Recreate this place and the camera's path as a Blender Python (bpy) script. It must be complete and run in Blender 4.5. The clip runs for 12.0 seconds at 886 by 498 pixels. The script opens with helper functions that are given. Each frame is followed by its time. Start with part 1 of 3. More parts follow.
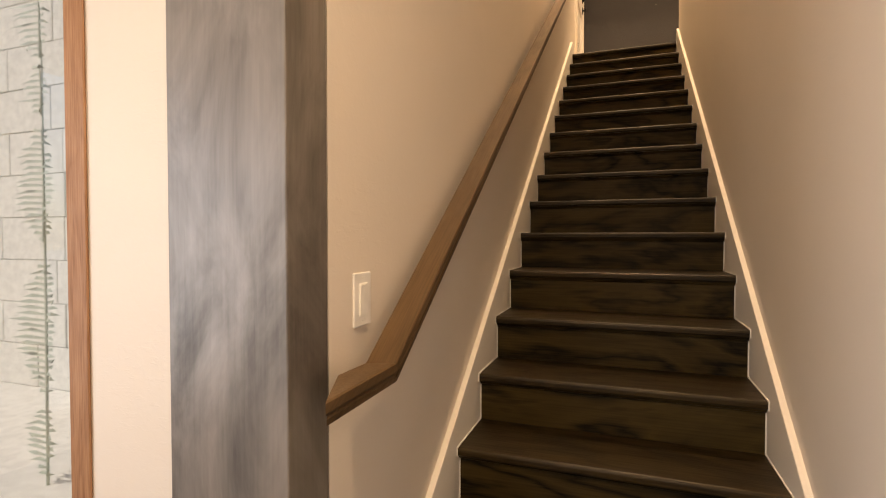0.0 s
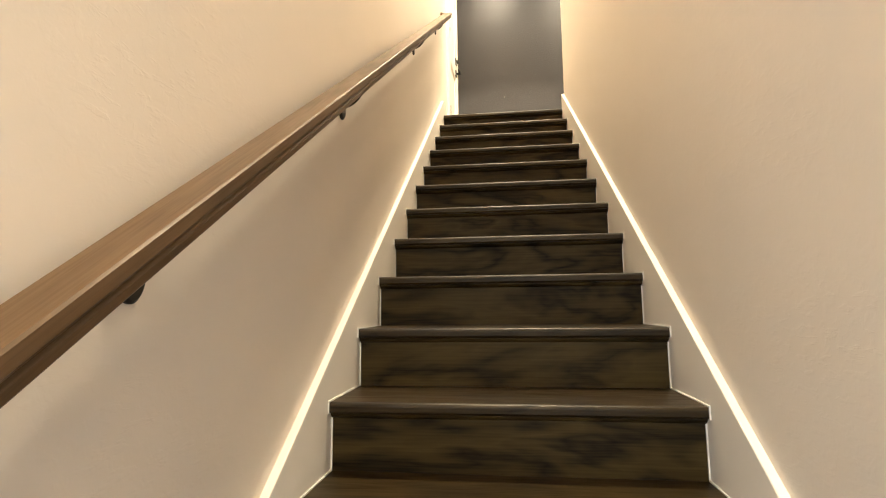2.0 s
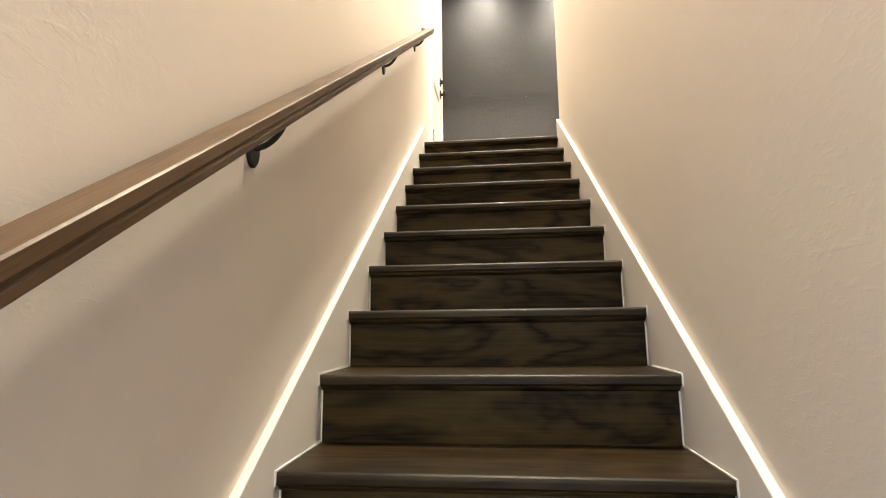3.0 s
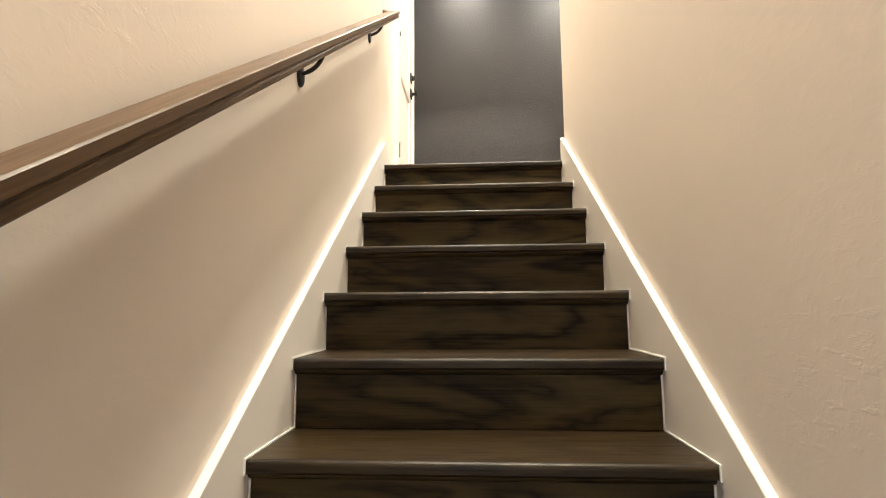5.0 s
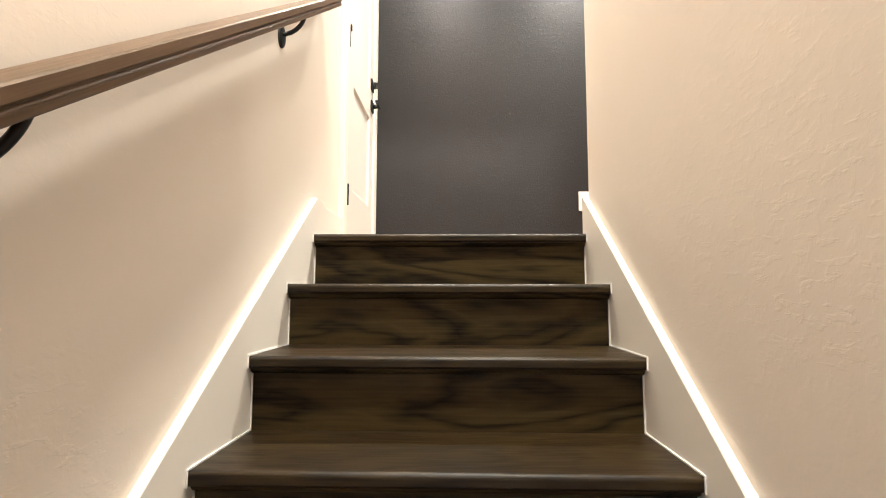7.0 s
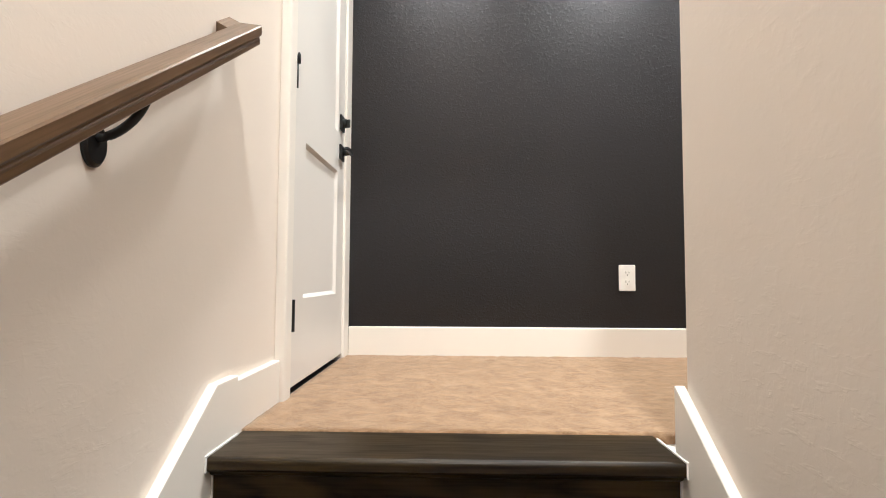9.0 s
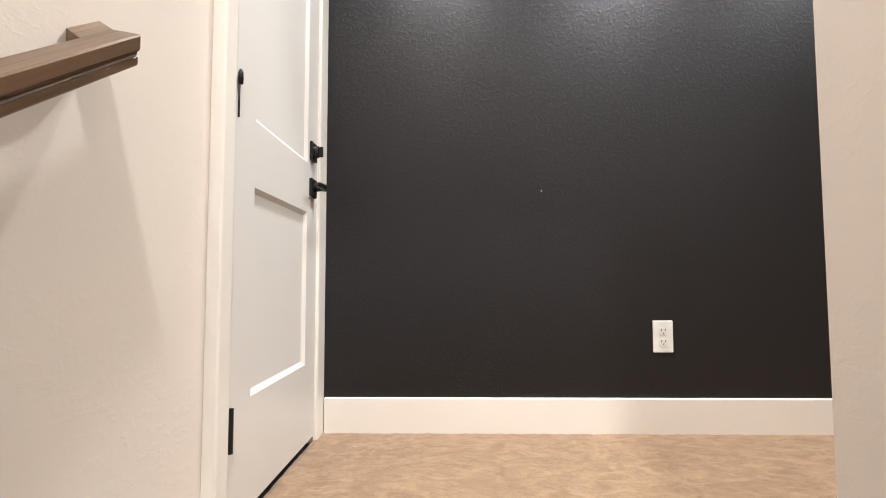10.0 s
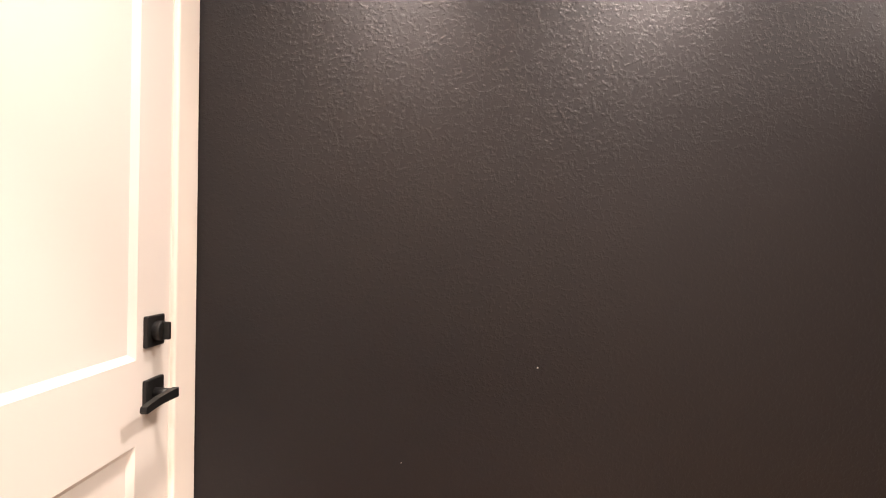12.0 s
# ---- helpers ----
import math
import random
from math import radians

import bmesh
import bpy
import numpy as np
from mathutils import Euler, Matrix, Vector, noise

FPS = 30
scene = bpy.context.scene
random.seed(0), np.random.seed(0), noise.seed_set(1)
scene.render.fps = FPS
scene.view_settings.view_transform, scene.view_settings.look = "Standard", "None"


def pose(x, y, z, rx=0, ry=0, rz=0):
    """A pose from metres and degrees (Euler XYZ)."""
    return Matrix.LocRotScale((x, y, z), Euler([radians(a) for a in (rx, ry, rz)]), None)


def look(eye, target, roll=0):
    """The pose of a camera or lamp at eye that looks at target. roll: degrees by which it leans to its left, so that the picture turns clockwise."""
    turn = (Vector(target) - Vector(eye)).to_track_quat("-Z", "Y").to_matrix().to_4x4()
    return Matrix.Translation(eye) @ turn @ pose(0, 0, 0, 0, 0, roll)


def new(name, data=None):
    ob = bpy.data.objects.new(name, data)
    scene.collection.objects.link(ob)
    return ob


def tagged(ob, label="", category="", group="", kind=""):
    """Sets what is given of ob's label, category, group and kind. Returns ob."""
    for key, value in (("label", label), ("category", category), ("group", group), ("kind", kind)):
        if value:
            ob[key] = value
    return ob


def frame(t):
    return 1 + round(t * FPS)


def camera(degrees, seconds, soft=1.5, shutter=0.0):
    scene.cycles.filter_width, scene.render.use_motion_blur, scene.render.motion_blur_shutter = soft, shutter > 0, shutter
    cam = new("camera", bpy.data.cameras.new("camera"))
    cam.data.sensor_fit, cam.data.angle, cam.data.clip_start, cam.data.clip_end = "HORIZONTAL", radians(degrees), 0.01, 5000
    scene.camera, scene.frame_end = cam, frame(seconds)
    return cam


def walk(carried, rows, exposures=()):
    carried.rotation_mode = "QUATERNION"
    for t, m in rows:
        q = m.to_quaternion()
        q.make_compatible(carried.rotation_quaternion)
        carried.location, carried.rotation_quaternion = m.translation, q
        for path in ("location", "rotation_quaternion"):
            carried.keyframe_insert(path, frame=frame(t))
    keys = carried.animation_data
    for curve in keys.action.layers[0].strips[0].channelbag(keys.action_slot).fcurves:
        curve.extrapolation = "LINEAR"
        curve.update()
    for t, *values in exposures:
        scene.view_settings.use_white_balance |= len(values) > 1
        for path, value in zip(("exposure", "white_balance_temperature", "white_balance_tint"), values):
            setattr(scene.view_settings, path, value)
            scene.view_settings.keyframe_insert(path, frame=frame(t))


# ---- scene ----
cam = camera(82.6, 12.0, soft=1.05)
walk(cam, [
    (0, pose(0.536, -5.352, -1.871, 88.61, 0.01, 19.97)),
    (0.5, pose(0.537, -5.074, -1.844, 90.65, 0.06, 13.52)),
    (1, pose(0.514, -4.710, -1.811, 92.72, 0.51, 10.42)),
    (1.5, pose(0.463, -4.362, -1.760, 94.86, 0.51, 8.13)),
    (2, pose(0.483, -4.021, -1.600, 96.67, 0.58, 7.11)),
    (2.5, pose(0.462, -3.749, -1.455, 97.87, 0.61, 6.57)),
    (3, pose(0.497, -3.539, -1.346, 98.59, 0.62, 5.97)),
    (3.5, pose(0.488, -3.315, -1.211, 99.00, 0.42, 5.35)),
    (5.5, pose(0.491, -2.453, -0.655, 95.95, 0.34, 3.16)),
    (6, pose(0.471, -2.212, -0.512, 95.50, 0.20, 2.76)),
    (6.5, pose(0.484, -2.014, -0.371, 95.27, 0.13, 2.10)),
    (7, pose(0.513, -1.783, -0.222, 95.34, -0.11, 1.49)),
    (7.5, pose(0.489, -1.585, -0.051, 94.71, 0.03, 1.18)),
    (9.3, pose(0.519, -0.918, 0.452, 93.07, -0.37, 1.20)),
    (9.5, pose(0.528, -0.832, 0.503, 93.10, -0.32, 1.06)),
    (10, pose(0.507, -0.629, 0.586, 93.55, 0.10, 1.07)),
    (10.5, pose(0.500, -0.450, 0.744, 92.99, -0.00, 0.80)),
    (11, pose(0.551, -0.237, 0.914, 92.59, 0.04, 0.76)),
    (11.5, pose(0.529, -0.050, 1.070, 92.47, -0.15, 0.19)),
    (12, pose(0.616, 0.084, 1.208, 91.03, -0.23, -0.25)),
], exposures=[
    (0.0, -0.75, 7000, 16), (0.5, -0.40, 7300, 18), (1.0, -0.06, 6700, 12), (1.5, 0.32, 6400, 7), (2.0, 0.53, 5350, 2), (2.5, 0.52, 5000, 2), (3.0, 0.50, 4800, 3), (3.5, 0.46, 4750, 3),
    (5.5, 0.38, 4700, 4), (7.5, 0.13, 4500, 6), (9.5, -0.50, 4250, 7), (10.5, -0.50, 4350, 10), (11.0, -0.22, 4550, 14), (12.0, -0.20, 4950, 20)])

# ---- sizes ----
RISE, RUN, STEPS = 0.185, 0.267, 17
XL, XR = -0.020, 0.995          # stair wall faces
SL, SR = 0.0, 0.975             # skirt board faces
FLOOR = -RISE * STEPS           # lower floor; the landing is z = 0
WALL_N = 1.344                  # dark wall
CEIL = 2.52                     # over the landing
SHAFT = 4.05                    # over the stair
FOYER_CEIL = FLOOR + 2.74
PITCH = RISE / RUN
WARM = (1.0, 0.73, 0.43)

# ---- world and lamps ----
world = bpy.data.worlds.new("sky")
scene.world = world
world.use_nodes = True
sky = world.node_tree.nodes.new("ShaderNodeTexSky")
sky.sky_type, sky.sun_disc = "NISHITA", False
sky.sun_elevation, sky.sun_rotation = radians(48), radians(218)
world.node_tree.links.new(sky.outputs[0], world.node_tree.nodes["Background"].inputs[0])
world.node_tree.nodes["Background"].inputs[1].default_value = 0.15


def area_lamp(name, m, power, colour, size, size_y=None):
    data = bpy.data.lights.new(name, "AREA")
    data.energy, data.color = power, colour
    data.shape = "RECTANGLE" if size_y else "DISK"
    data.size = size
    if size_y:
        data.size_y = size_y
    ob = new(name, data)
    ob.matrix_world = m
    return ob


# the third, at x = 2.43, is an added unseen lamp that brightens the hall
DOWNLIGHTS = [(0.45, 0.76, CEIL, 31), (1.44, 0.86, CEIL, 50), (2.43, 0.86, CEIL, 35), (0.78, -1.75, SHAFT, 320), (0.42, -5.75, FOYER_CEIL, 72)]
for lx, ly, lz, power in DOWNLIGHTS:
    lamp = area_lamp("downlight_lamp", pose(lx, ly, lz - 0.012), power, WARM, 0.26 if lz == SHAFT else 0.13)
    if lz == CEIL:
        lamp.data.spread = radians(125)     # recessed cans
# daylight in the glazed openings of the foyer
area_lamp("side_daylight", look((-2.66, -6.68, -1.9), (-1.6, -6.68, -1.9)), 92, (0.86, 0.93, 1.0), 1.75, 1.9)
area_lamp("entry_daylight", look((-1.45, -8.06, -1.9), (-1.45, -7.0, -1.9)), 56, (1.0, 0.97, 0.94), 1.4, 2.1)
sun = new("sun", bpy.data.lights.new("sun", "SUN"))
sun.data.energy, sun.data.angle, sun.data.color = 5.0, radians(0.5), (1.0, 0.95, 0.88)
sun.rotation_euler = (radians(42), 0, radians(-38))


# ---- materials ----
def material(name):
    m = bpy.data.materials.new(name)
    m.use_nodes = True
    t = m.node_tree
    return m, t, t.nodes["Principled BSDF"]


def node(t, kind, **inputs):
    n = t.nodes.new("ShaderNode" + kind)
    for k, v in inputs.items():
        n.inputs[k.replace("_", " ")].default_value = v
    return n


def ramp(t, source, stops):
    r = t.nodes.new("ShaderNodeValToRGB")
    e = r.color_ramp.elements
    while len(e) < len(stops):
        e.new(0.5)
    for item, (pos, c) in zip(e, stops):
        item.position = pos
        item.color = (*c, 1) if len(c) == 3 else (c[0], c[0], c[0], 1)
    t.links.new(source, r.inputs[0])
    return r.outputs[0]


def coords(t, scale=(1, 1, 1), shift=False, slope=0.0):
    tc = t.nodes.new("ShaderNodeTexCoord")
    mp = t.nodes.new("ShaderNodeMapping")
    mp.inputs["Scale"].default_value = scale
    source = tc.outputs["Object"]
    if slope:
        turn = t.nodes.new("ShaderNodeVectorRotate")
        turn.rotation_type = "X_AXIS"
        turn.inputs["Angle"].default_value = -slope
        t.links.new(source, turn.inputs["Vector"])
        source = turn.outputs[0]
    t.links.new(source, mp.inputs[0])
    if shift:
        info = t.nodes.new("ShaderNodeObjectInfo")
        mul = t.nodes.new("ShaderNodeVectorMath")
        mul.operation = "SCALE"
        mul.inputs[0].default_value = (37.0, 53.0, 71.0)
        t.links.new(info.outputs["Random"], mul.inputs["Scale"])
        t.links.new(mul.outputs[0], mp.inputs["Location"])
    return mp.outputs[0]


def noise_tex(t, vec, scale, detail=3, rough=0.5, distort=0.0):
    n = node(t, "TexNoise", Scale=scale, Detail=detail, Roughness=rough, Distortion=distort)
    t.links.new(vec, n.inputs["Vector"])
    return n.outputs["Fac"]


def maths(t, op, a, b=None):
    n = t.nodes.new("ShaderNodeMath")
    n.operation = op
    for i, v in enumerate((a, b)):
        if v is None:
            continue
        if isinstance(v, (int, float)):
            n.inputs[i].default_value = v
        else:
            t.links.new(v, n.inputs[i])
    return n.outputs[0]


def bump(t, b, height, strength, distance, before=None):
    n = node(t, "Bump", Strength=strength, Distance=distance)
    t.links.new(height, n.inputs["Height"])
    if before:
        t.links.new(before.outputs[0], n.inputs["Normal"])
    t.links.new(n.outputs[0], b.inputs["Normal"])
    return n


def paint(name, colour, rough, texture=0.0, vary=0.05, peel=90, spec=0.5, trowel=0.35):
    """Rolled paint: fine stipple, orange peel and, where texture is set, flat trowel marks that run level."""
    m, t, b = material(name)
    v = coords(t)
    lo = tuple(c * (1 - vary) for c in colour)
    t.links.new(ramp(t, noise_tex(t, v, 1.7, 5, 0.6), [(0.3, lo), (0.7, colour)]), b.inputs["Base Color"])
    b.inputs["Roughness"].default_value = rough
    b.inputs["Specular IOR Level"].default_value = spec
    n1 = bump(t, b, noise_tex(t, v, peel * 4, 2), 0.05, 0.002)
    if texture:
        flat = ramp(t, noise_tex(t, v, peel, 3, 0.55, 0.4), [(0.50, (0,)), (0.62, (1,))])
        n2 = bump(t, b, flat, texture, 0.003, n1)
        level = coords(t, (1.0, 1.0, 3.2))
        marks = ramp(t, noise_tex(t, level, peel * 0.45, 3, 0.6, 0.3), [(0.56, (0,)), (0.62, (1,))])
        where = ramp(t, noise_tex(t, v, 2.3, 2), [(0.42, (0,)), (0.60, (1,))])
        bump(t, b, maths(t, "MULTIPLY", marks, where), texture * trowel, 0.004, n2)
    return m


def wood(name, dark, light, rough, along, scale=1.0, lines=9.0, contrast=1.0, coat=0.0, slope=0.0, pore=0.25, spec=0.25):
    """Stained oak: contour lines of a stretched noise make the cathedral figure, with fine pores along the grain."""
    m, t, b = material(name)
    stretch = [7.5 * scale] * 3
    stretch["xyz".index(along)] = 1.9 * scale
    v = coords(t, tuple(stretch), True, slope)
    field = noise_tex(t, v, 1.0, 4, 0.52, 0.35)
    rings = maths(t, "FRACT", maths(t, "MULTIPLY", field, lines))
    ring = ramp(t, rings, [(0.0, (0.2,)), (0.30, (0.75,)), (0.62, (1.0,)), (0.88, (0.45,)), (1.0, (0.2,))])
    fine = [260 * scale] * 3
    fine["xyz".index(along)] = 7 * scale
    pores = ramp(t, noise_tex(t, coords(t, tuple(fine), True, slope), 1.0, 3, 0.6), [(0.35, (0.0,)), (0.6, (1.0,))])
    broad = noise_tex(t, v, 0.6, 3, 0.6)
    weight = 0.42 * contrast + pore + 0.45
    total = maths(t, "ADD", maths(t, "ADD", maths(t, "MULTIPLY", ring, 0.42 * contrast), maths(t, "MULTIPLY", pores, pore)),
                  maths(t, "MULTIPLY", broad, 0.45))
    total = maths(t, "DIVIDE", total, weight)
    t.links.new(ramp(t, total, [(0.28, dark), (0.86, light)]), b.inputs["Base Color"])
    t.links.new(ramp(t, total, [(0.28, (rough + 0.12,)), (0.86, (rough - 0.04,))]), b.inputs["Roughness"])
    n1 = bump(t, b, pores, 0.10, 0.0006)
    bump(t, b, noise_tex(t, coords(t), 6, 3), 0.06, 0.004, n1)
    b.inputs["Specular IOR Level"].default_value = spec
    b.inputs["Coat Weight"].default_value = coat
    b.inputs["Coat Roughness"].default_value = 0.25
    return m


def stain_and_sheen(name, dark, light, rough):
    """Wrapped post: uneven grey-brown stain, cloudy patches drawn out along the grain with sheen in their light tone,
    small knots, a satin coat.
    """
    m, t, b = material(name)
    clouds = noise_tex(t, coords(t, (5.5, 5.5, 2.4)), 1.0, 5, 0.62, 0.9)
    grain = noise_tex(t, coords(t, (120, 120, 4)), 1.0, 3, 0.6)
    spots = node(t, "TexVoronoi", Scale=1.0)
    t.links.new(coords(t, (7.0, 7.0, 3.0)), spots.inputs["Vector"])
    knots = ramp(t, spots.outputs["Distance"], [(0.05, (0.0,)), (0.22, (1.0,))])
    total = maths(t, "ADD", maths(t, "MULTIPLY", clouds, 0.78), maths(t, "ADD", maths(t, "MULTIPLY", grain, 0.16), maths(t, "MULTIPLY", knots, 0.06)))
    t.links.new(ramp(t, total, [(0.36, dark), (0.66, light)]), b.inputs["Base Color"])
    t.links.new(ramp(t, clouds, [(0.35, (rough + 0.15,)), (0.65, (rough,))]), b.inputs["Roughness"])
    bump(t, b, clouds, 0.08, 0.004, bump(t, b, grain, 0.06, 0.0006))
    t.links.new(ramp(t, clouds, [(0.36, (0.35,)), (0.66, (1.0,))]), b.inputs["Coat Weight"])
    b.inputs["Coat Roughness"].default_value = 0.36
    return m


def plain(name, colour, rough, metal=0.0):
    m, t, b = material(name)
    v = coords(t)
    lo = tuple(c * 0.85 for c in colour)
    t.links.new(ramp(t, noise_tex(t, v, 14, 4), [(0.35, lo), (0.65, colour)]), b.inputs["Base Color"])
    b.inputs["Roughness"].default_value = rough
    b.inputs["Metallic"].default_value = metal
    bump(t, b, noise_tex(t, v, 300, 2), 0.05, 0.0005)
    return m


WALL = paint("wall_paint", (0.70, 0.635, 0.56), 0.5, 0.045, 0.04, 40, 0.5, 1.7)
DARK_WALL = paint("dark_wall_paint", (0.0014, 0.0012, 0.0015), 0.44, 0.21, 0.1, 95, 0.52, 0.4)
DARK_WALL.node_tree.nodes["Principled BSDF"].inputs["Specular Tint"].default_value = (0.98, 0.95, 1.0, 1)
TRIM = paint("trim_paint", (0.76, 0.72, 0.66), 0.38, 0.0, 0.03)
DOOR = paint("door_paint", (0.67, 0.645, 0.61), 0.40, 0.0, 0.03)
CEILING = paint("ceiling_paint", (0.78, 0.75, 0.70), 0.7, 0.35, 0.03, 55)
TREAD = wood("tread_oak", (0.004, 0.0021, 0.0008), (0.040, 0.0262, 0.0078), 0.36, "x", 0.8, 7, 0.6, 0.0, 0.0, 0.25, 0.22)
RISER = wood("riser_oak", (0.0030, 0.0017, 0.0006), (0.056, 0.0385, 0.0120), 0.46, "x", 0.60, 7, 1.7, 0.0, 0.0, 0.20, 0.13)
RAIL = wood("rail_oak", (0.062, 0.036, 0.015), (0.142, 0.087, 0.043), 0.36, "y", 0.9, 5, 0.28, 0.0, math.atan(PITCH), 0.14)
# light tone is paler than the stain, to carry part of the front's daylight sheen
POST = stain_and_sheen("post_stain_sheen", (0.050, 0.043, 0.037), (0.18, 0.160, 0.143), 0.34)
CASING = wood("casing_wood", (0.22, 0.10, 0.045), (0.42, 0.23, 0.12), 0.42, "z", 1.2, 6, 0.5)
FLOORWOOD = wood("floor_oak", (0.05, 0.03, 0.018), (0.15, 0.10, 0.062), 0.4, "x", 0.9, 8, 0.8)
BLACK = plain("black_metal", (0.012, 0.012, 0.012), 0.42, 0.3)
PLASTIC = plain("white_plastic", (0.82, 0.81, 0.78), 0.3)
# near-black that paints the shade in the outlet slots and under the door
GAP_SHADE = plain("gap_shade", (0.03, 0.03, 0.03), 0.6)
STONE = plain("pale_stone", (0.68, 0.66, 0.60), 0.9)
FROND = plain("frond_leaf", (0.40, 0.44, 0.36), 0.45)


def carpet_material():
    m, t, b = material("carpet_pile")
    v = coords(t)
    tuft = noise_tex(t, v, 150, 5, 0.75)
    swirl = noise_tex(t, coords(t, (1.0, 1.35, 1)), 13, 6, 0.70, 0.9)
    mix = maths(t, "ADD", maths(t, "MULTIPLY", tuft, 0.46), maths(t, "MULTIPLY", swirl, 0.58))
    t.links.new(ramp(t, mix, [(0.36, (0.15, 0.090, 0.042)), (0.52, (0.26, 0.165, 0.084)), (0.68, (0.40, 0.275, 0.155))]), b.inputs["Base Color"])
    b.inputs["Roughness"].default_value = 1.0
    b.inputs["Specular IOR Level"].default_value = 0.1
    b.inputs["Sheen Weight"].default_value = 0.25
    n = bump(t, b, tuft, 0.8, 0.006)
    bump(t, b, swirl, 0.4, 0.012, n)
    return m


CARPET = carpet_material()


def glass_material():
    m, t, b = material("window_glass")
    b.inputs["Roughness"].default_value = 0.02
    b.inputs["Transmission Weight"].default_value = 1.0
    b.inputs["IOR"].default_value = 1.45
    b.inputs["Base Color"].default_value = (0.96, 0.98, 0.97, 1)
    return m


GLASS = glass_material()


def glow_material():
    m, t, b = material("lamp_diffuser")
    b.inputs["Emission Color"].default_value = (*WARM, 1)
    b.inputs["Emission Strength"].default_value = 12
    return m


GLOW = glow_material()


# ---- mesh helpers ----
def add_box(bm, x0, x1, y0, y1, z0, z1, bevel=0.0, segments=1):
    made = bmesh.ops.create_cube(bm, size=1.0)
    vs = made["verts"]
    bmesh.ops.scale(bm, vec=(x1 - x0, y1 - y0, z1 - z0), verts=vs)
    bmesh.ops.translate(bm, vec=((x0 + x1) / 2, (y0 + y1) / 2, (z0 + z1) / 2), verts=vs)
    if bevel:
        edges = list({e for v in vs for e in v.link_edges})
        bmesh.ops.bevel(bm, geom=edges, offset=bevel, segments=segments, affect="EDGES", profile=0.5)


def box(*a, **k):
    bm = bmesh.new()
    add_box(bm, *a, **k)
    return bm


def prism(points, axis, a, b):
    """A flat outline drawn out along an axis; points are the other two coordinates in order."""
    bm = bmesh.new()

    def put(p, d):
        q = list(p)
        q.insert("xyz".index(axis), d)
        return bm.verts.new(q)
    low, high = [put(p, a) for p in points], [put(p, b) for p in points]
    bm.faces.new(low)
    bm.faces.new(high)
    for i in range(len(points)):
        j = (i + 1) % len(points)
        bm.faces.new((low[i], low[j], high[j], high[i]))
    bmesh.ops.recalc_face_normals(bm, faces=bm.faces)
    return bm


def add_tube(bm, path, radius, sides=10):
    rings = []
    for i, p in enumerate(path):
        p = Vector(p)
        d = (Vector(path[min(i + 1, len(path) - 1)]) - Vector(path[max(i - 1, 0)])).normalized()
        u = d.orthogonal().normalized() if abs(d.x) > 0.9 else d.cross(Vector((1, 0, 0))).normalized()
        w = d.cross(u)
        r = radius[i] if isinstance(radius, (list, tuple)) else radius
        rings.append([bm.verts.new(p + r * (math.cos(a) * u + math.sin(a) * w)) for a in [2 * math.pi * k / sides for k in range(sides)]])
    for a, b in zip(rings, rings[1:]):
        for k in range(sides):
            bm.faces.new((a[k], a[(k + 1) % sides], b[(k + 1) % sides], b[k]))
    bm.faces.new(rings[0])
    bm.faces.new(rings[-1])
    bmesh.ops.recalc_face_normals(bm, faces=bm.faces)


def add_disc(bm, centre, axis, radius, thick, sides=28, bevel=0.0):
    """A round plate from centre along axis ('x', 'y' or 'z')."""
    d = Vector([float(axis == c) for c in "xyz"])
    c = Vector(centre)
    add_tube(bm, [c, c + d * (thick - bevel), c + d * thick], [radius, radius, radius - bevel], sides)


def mesh_of(bm, name, mat, smooth=False):
    me = bpy.data.meshes.new(name)
    bm.to_mesh(me)
    bm.free()
    if mat:
        me.materials.append(mat)
    if smooth:
        for p in me.polygons:
            p.use_smooth = True
    return me


def part(name, bm, mat, parent, label="", smooth=False):
    ob = new(name, mesh_of(bm, name, mat, smooth))
    ob.parent = parent
    return tagged(ob, label)


def thing(name, label, category, at=(0, 0, 0), group="", kind=""):
    ob = new(name)
    ob.empty_display_size = 0.1
    ob.location = at
    return tagged(ob, label, category, group, kind)


def structure(name, bm, mat, label, category="wall"):
    return tagged(new(name, mesh_of(bm, name, mat)), label, category, "", "structure")


# ---- walls, floors, ceilings ----
DOOR_Y0, DOOR_Y1, DOOR_TOP = 0.512, 1.233, 2.06
bm = bmesh.new()
add_box(bm, XL - 0.12, XL, -4.490, DOOR_Y0 - 0.012, FLOOR, SHAFT)
add_box(bm, XL - 0.12, XL, DOOR_Y0 - 0.012, DOOR_Y1 + 0.012, DOOR_TOP + 0.012, SHAFT)
add_box(bm, XL - 0.12, XL, DOOR_Y1 + 0.012, WALL_N + 0.12, FLOOR, SHAFT)
add_box(bm, XL - 0.12, XL, DOOR_Y0 - 0.012, DOOR_Y1 + 0.012, FLOOR, -0.02)
structure("wall_left", bm, WALL, "warm beige painted stair wall with light knockdown texture")
structure("wall_right", box(XR, XR + 0.12, -8.0, 0.045, FLOOR, SHAFT, bevel=0.008, segments=3), WALL,
          "warm beige painted stair wall with a rounded corner")
structure("wall_hall", box(XR + 0.12, 4.0, -0.075, 0.045, -0.3, CEIL), WALL, "warm beige painted wall of the upper hall")
structure("wall_dark", box(XL, 4.0, WALL_N, WALL_N + 0.12, -0.3, CEIL), DARK_WALL, "satin charcoal black accent wall with orange-peel texture")
structure("wall_hall_end", box(4.0, 4.12, -0.075, WALL_N + 0.12, -0.3, CEIL), WALL, "warm beige painted end wall of the hall")
bm = bmesh.new()
add_box(bm, XL, 4.12, 0.045, WALL_N + 0.12, CEIL, CEIL + 0.1)
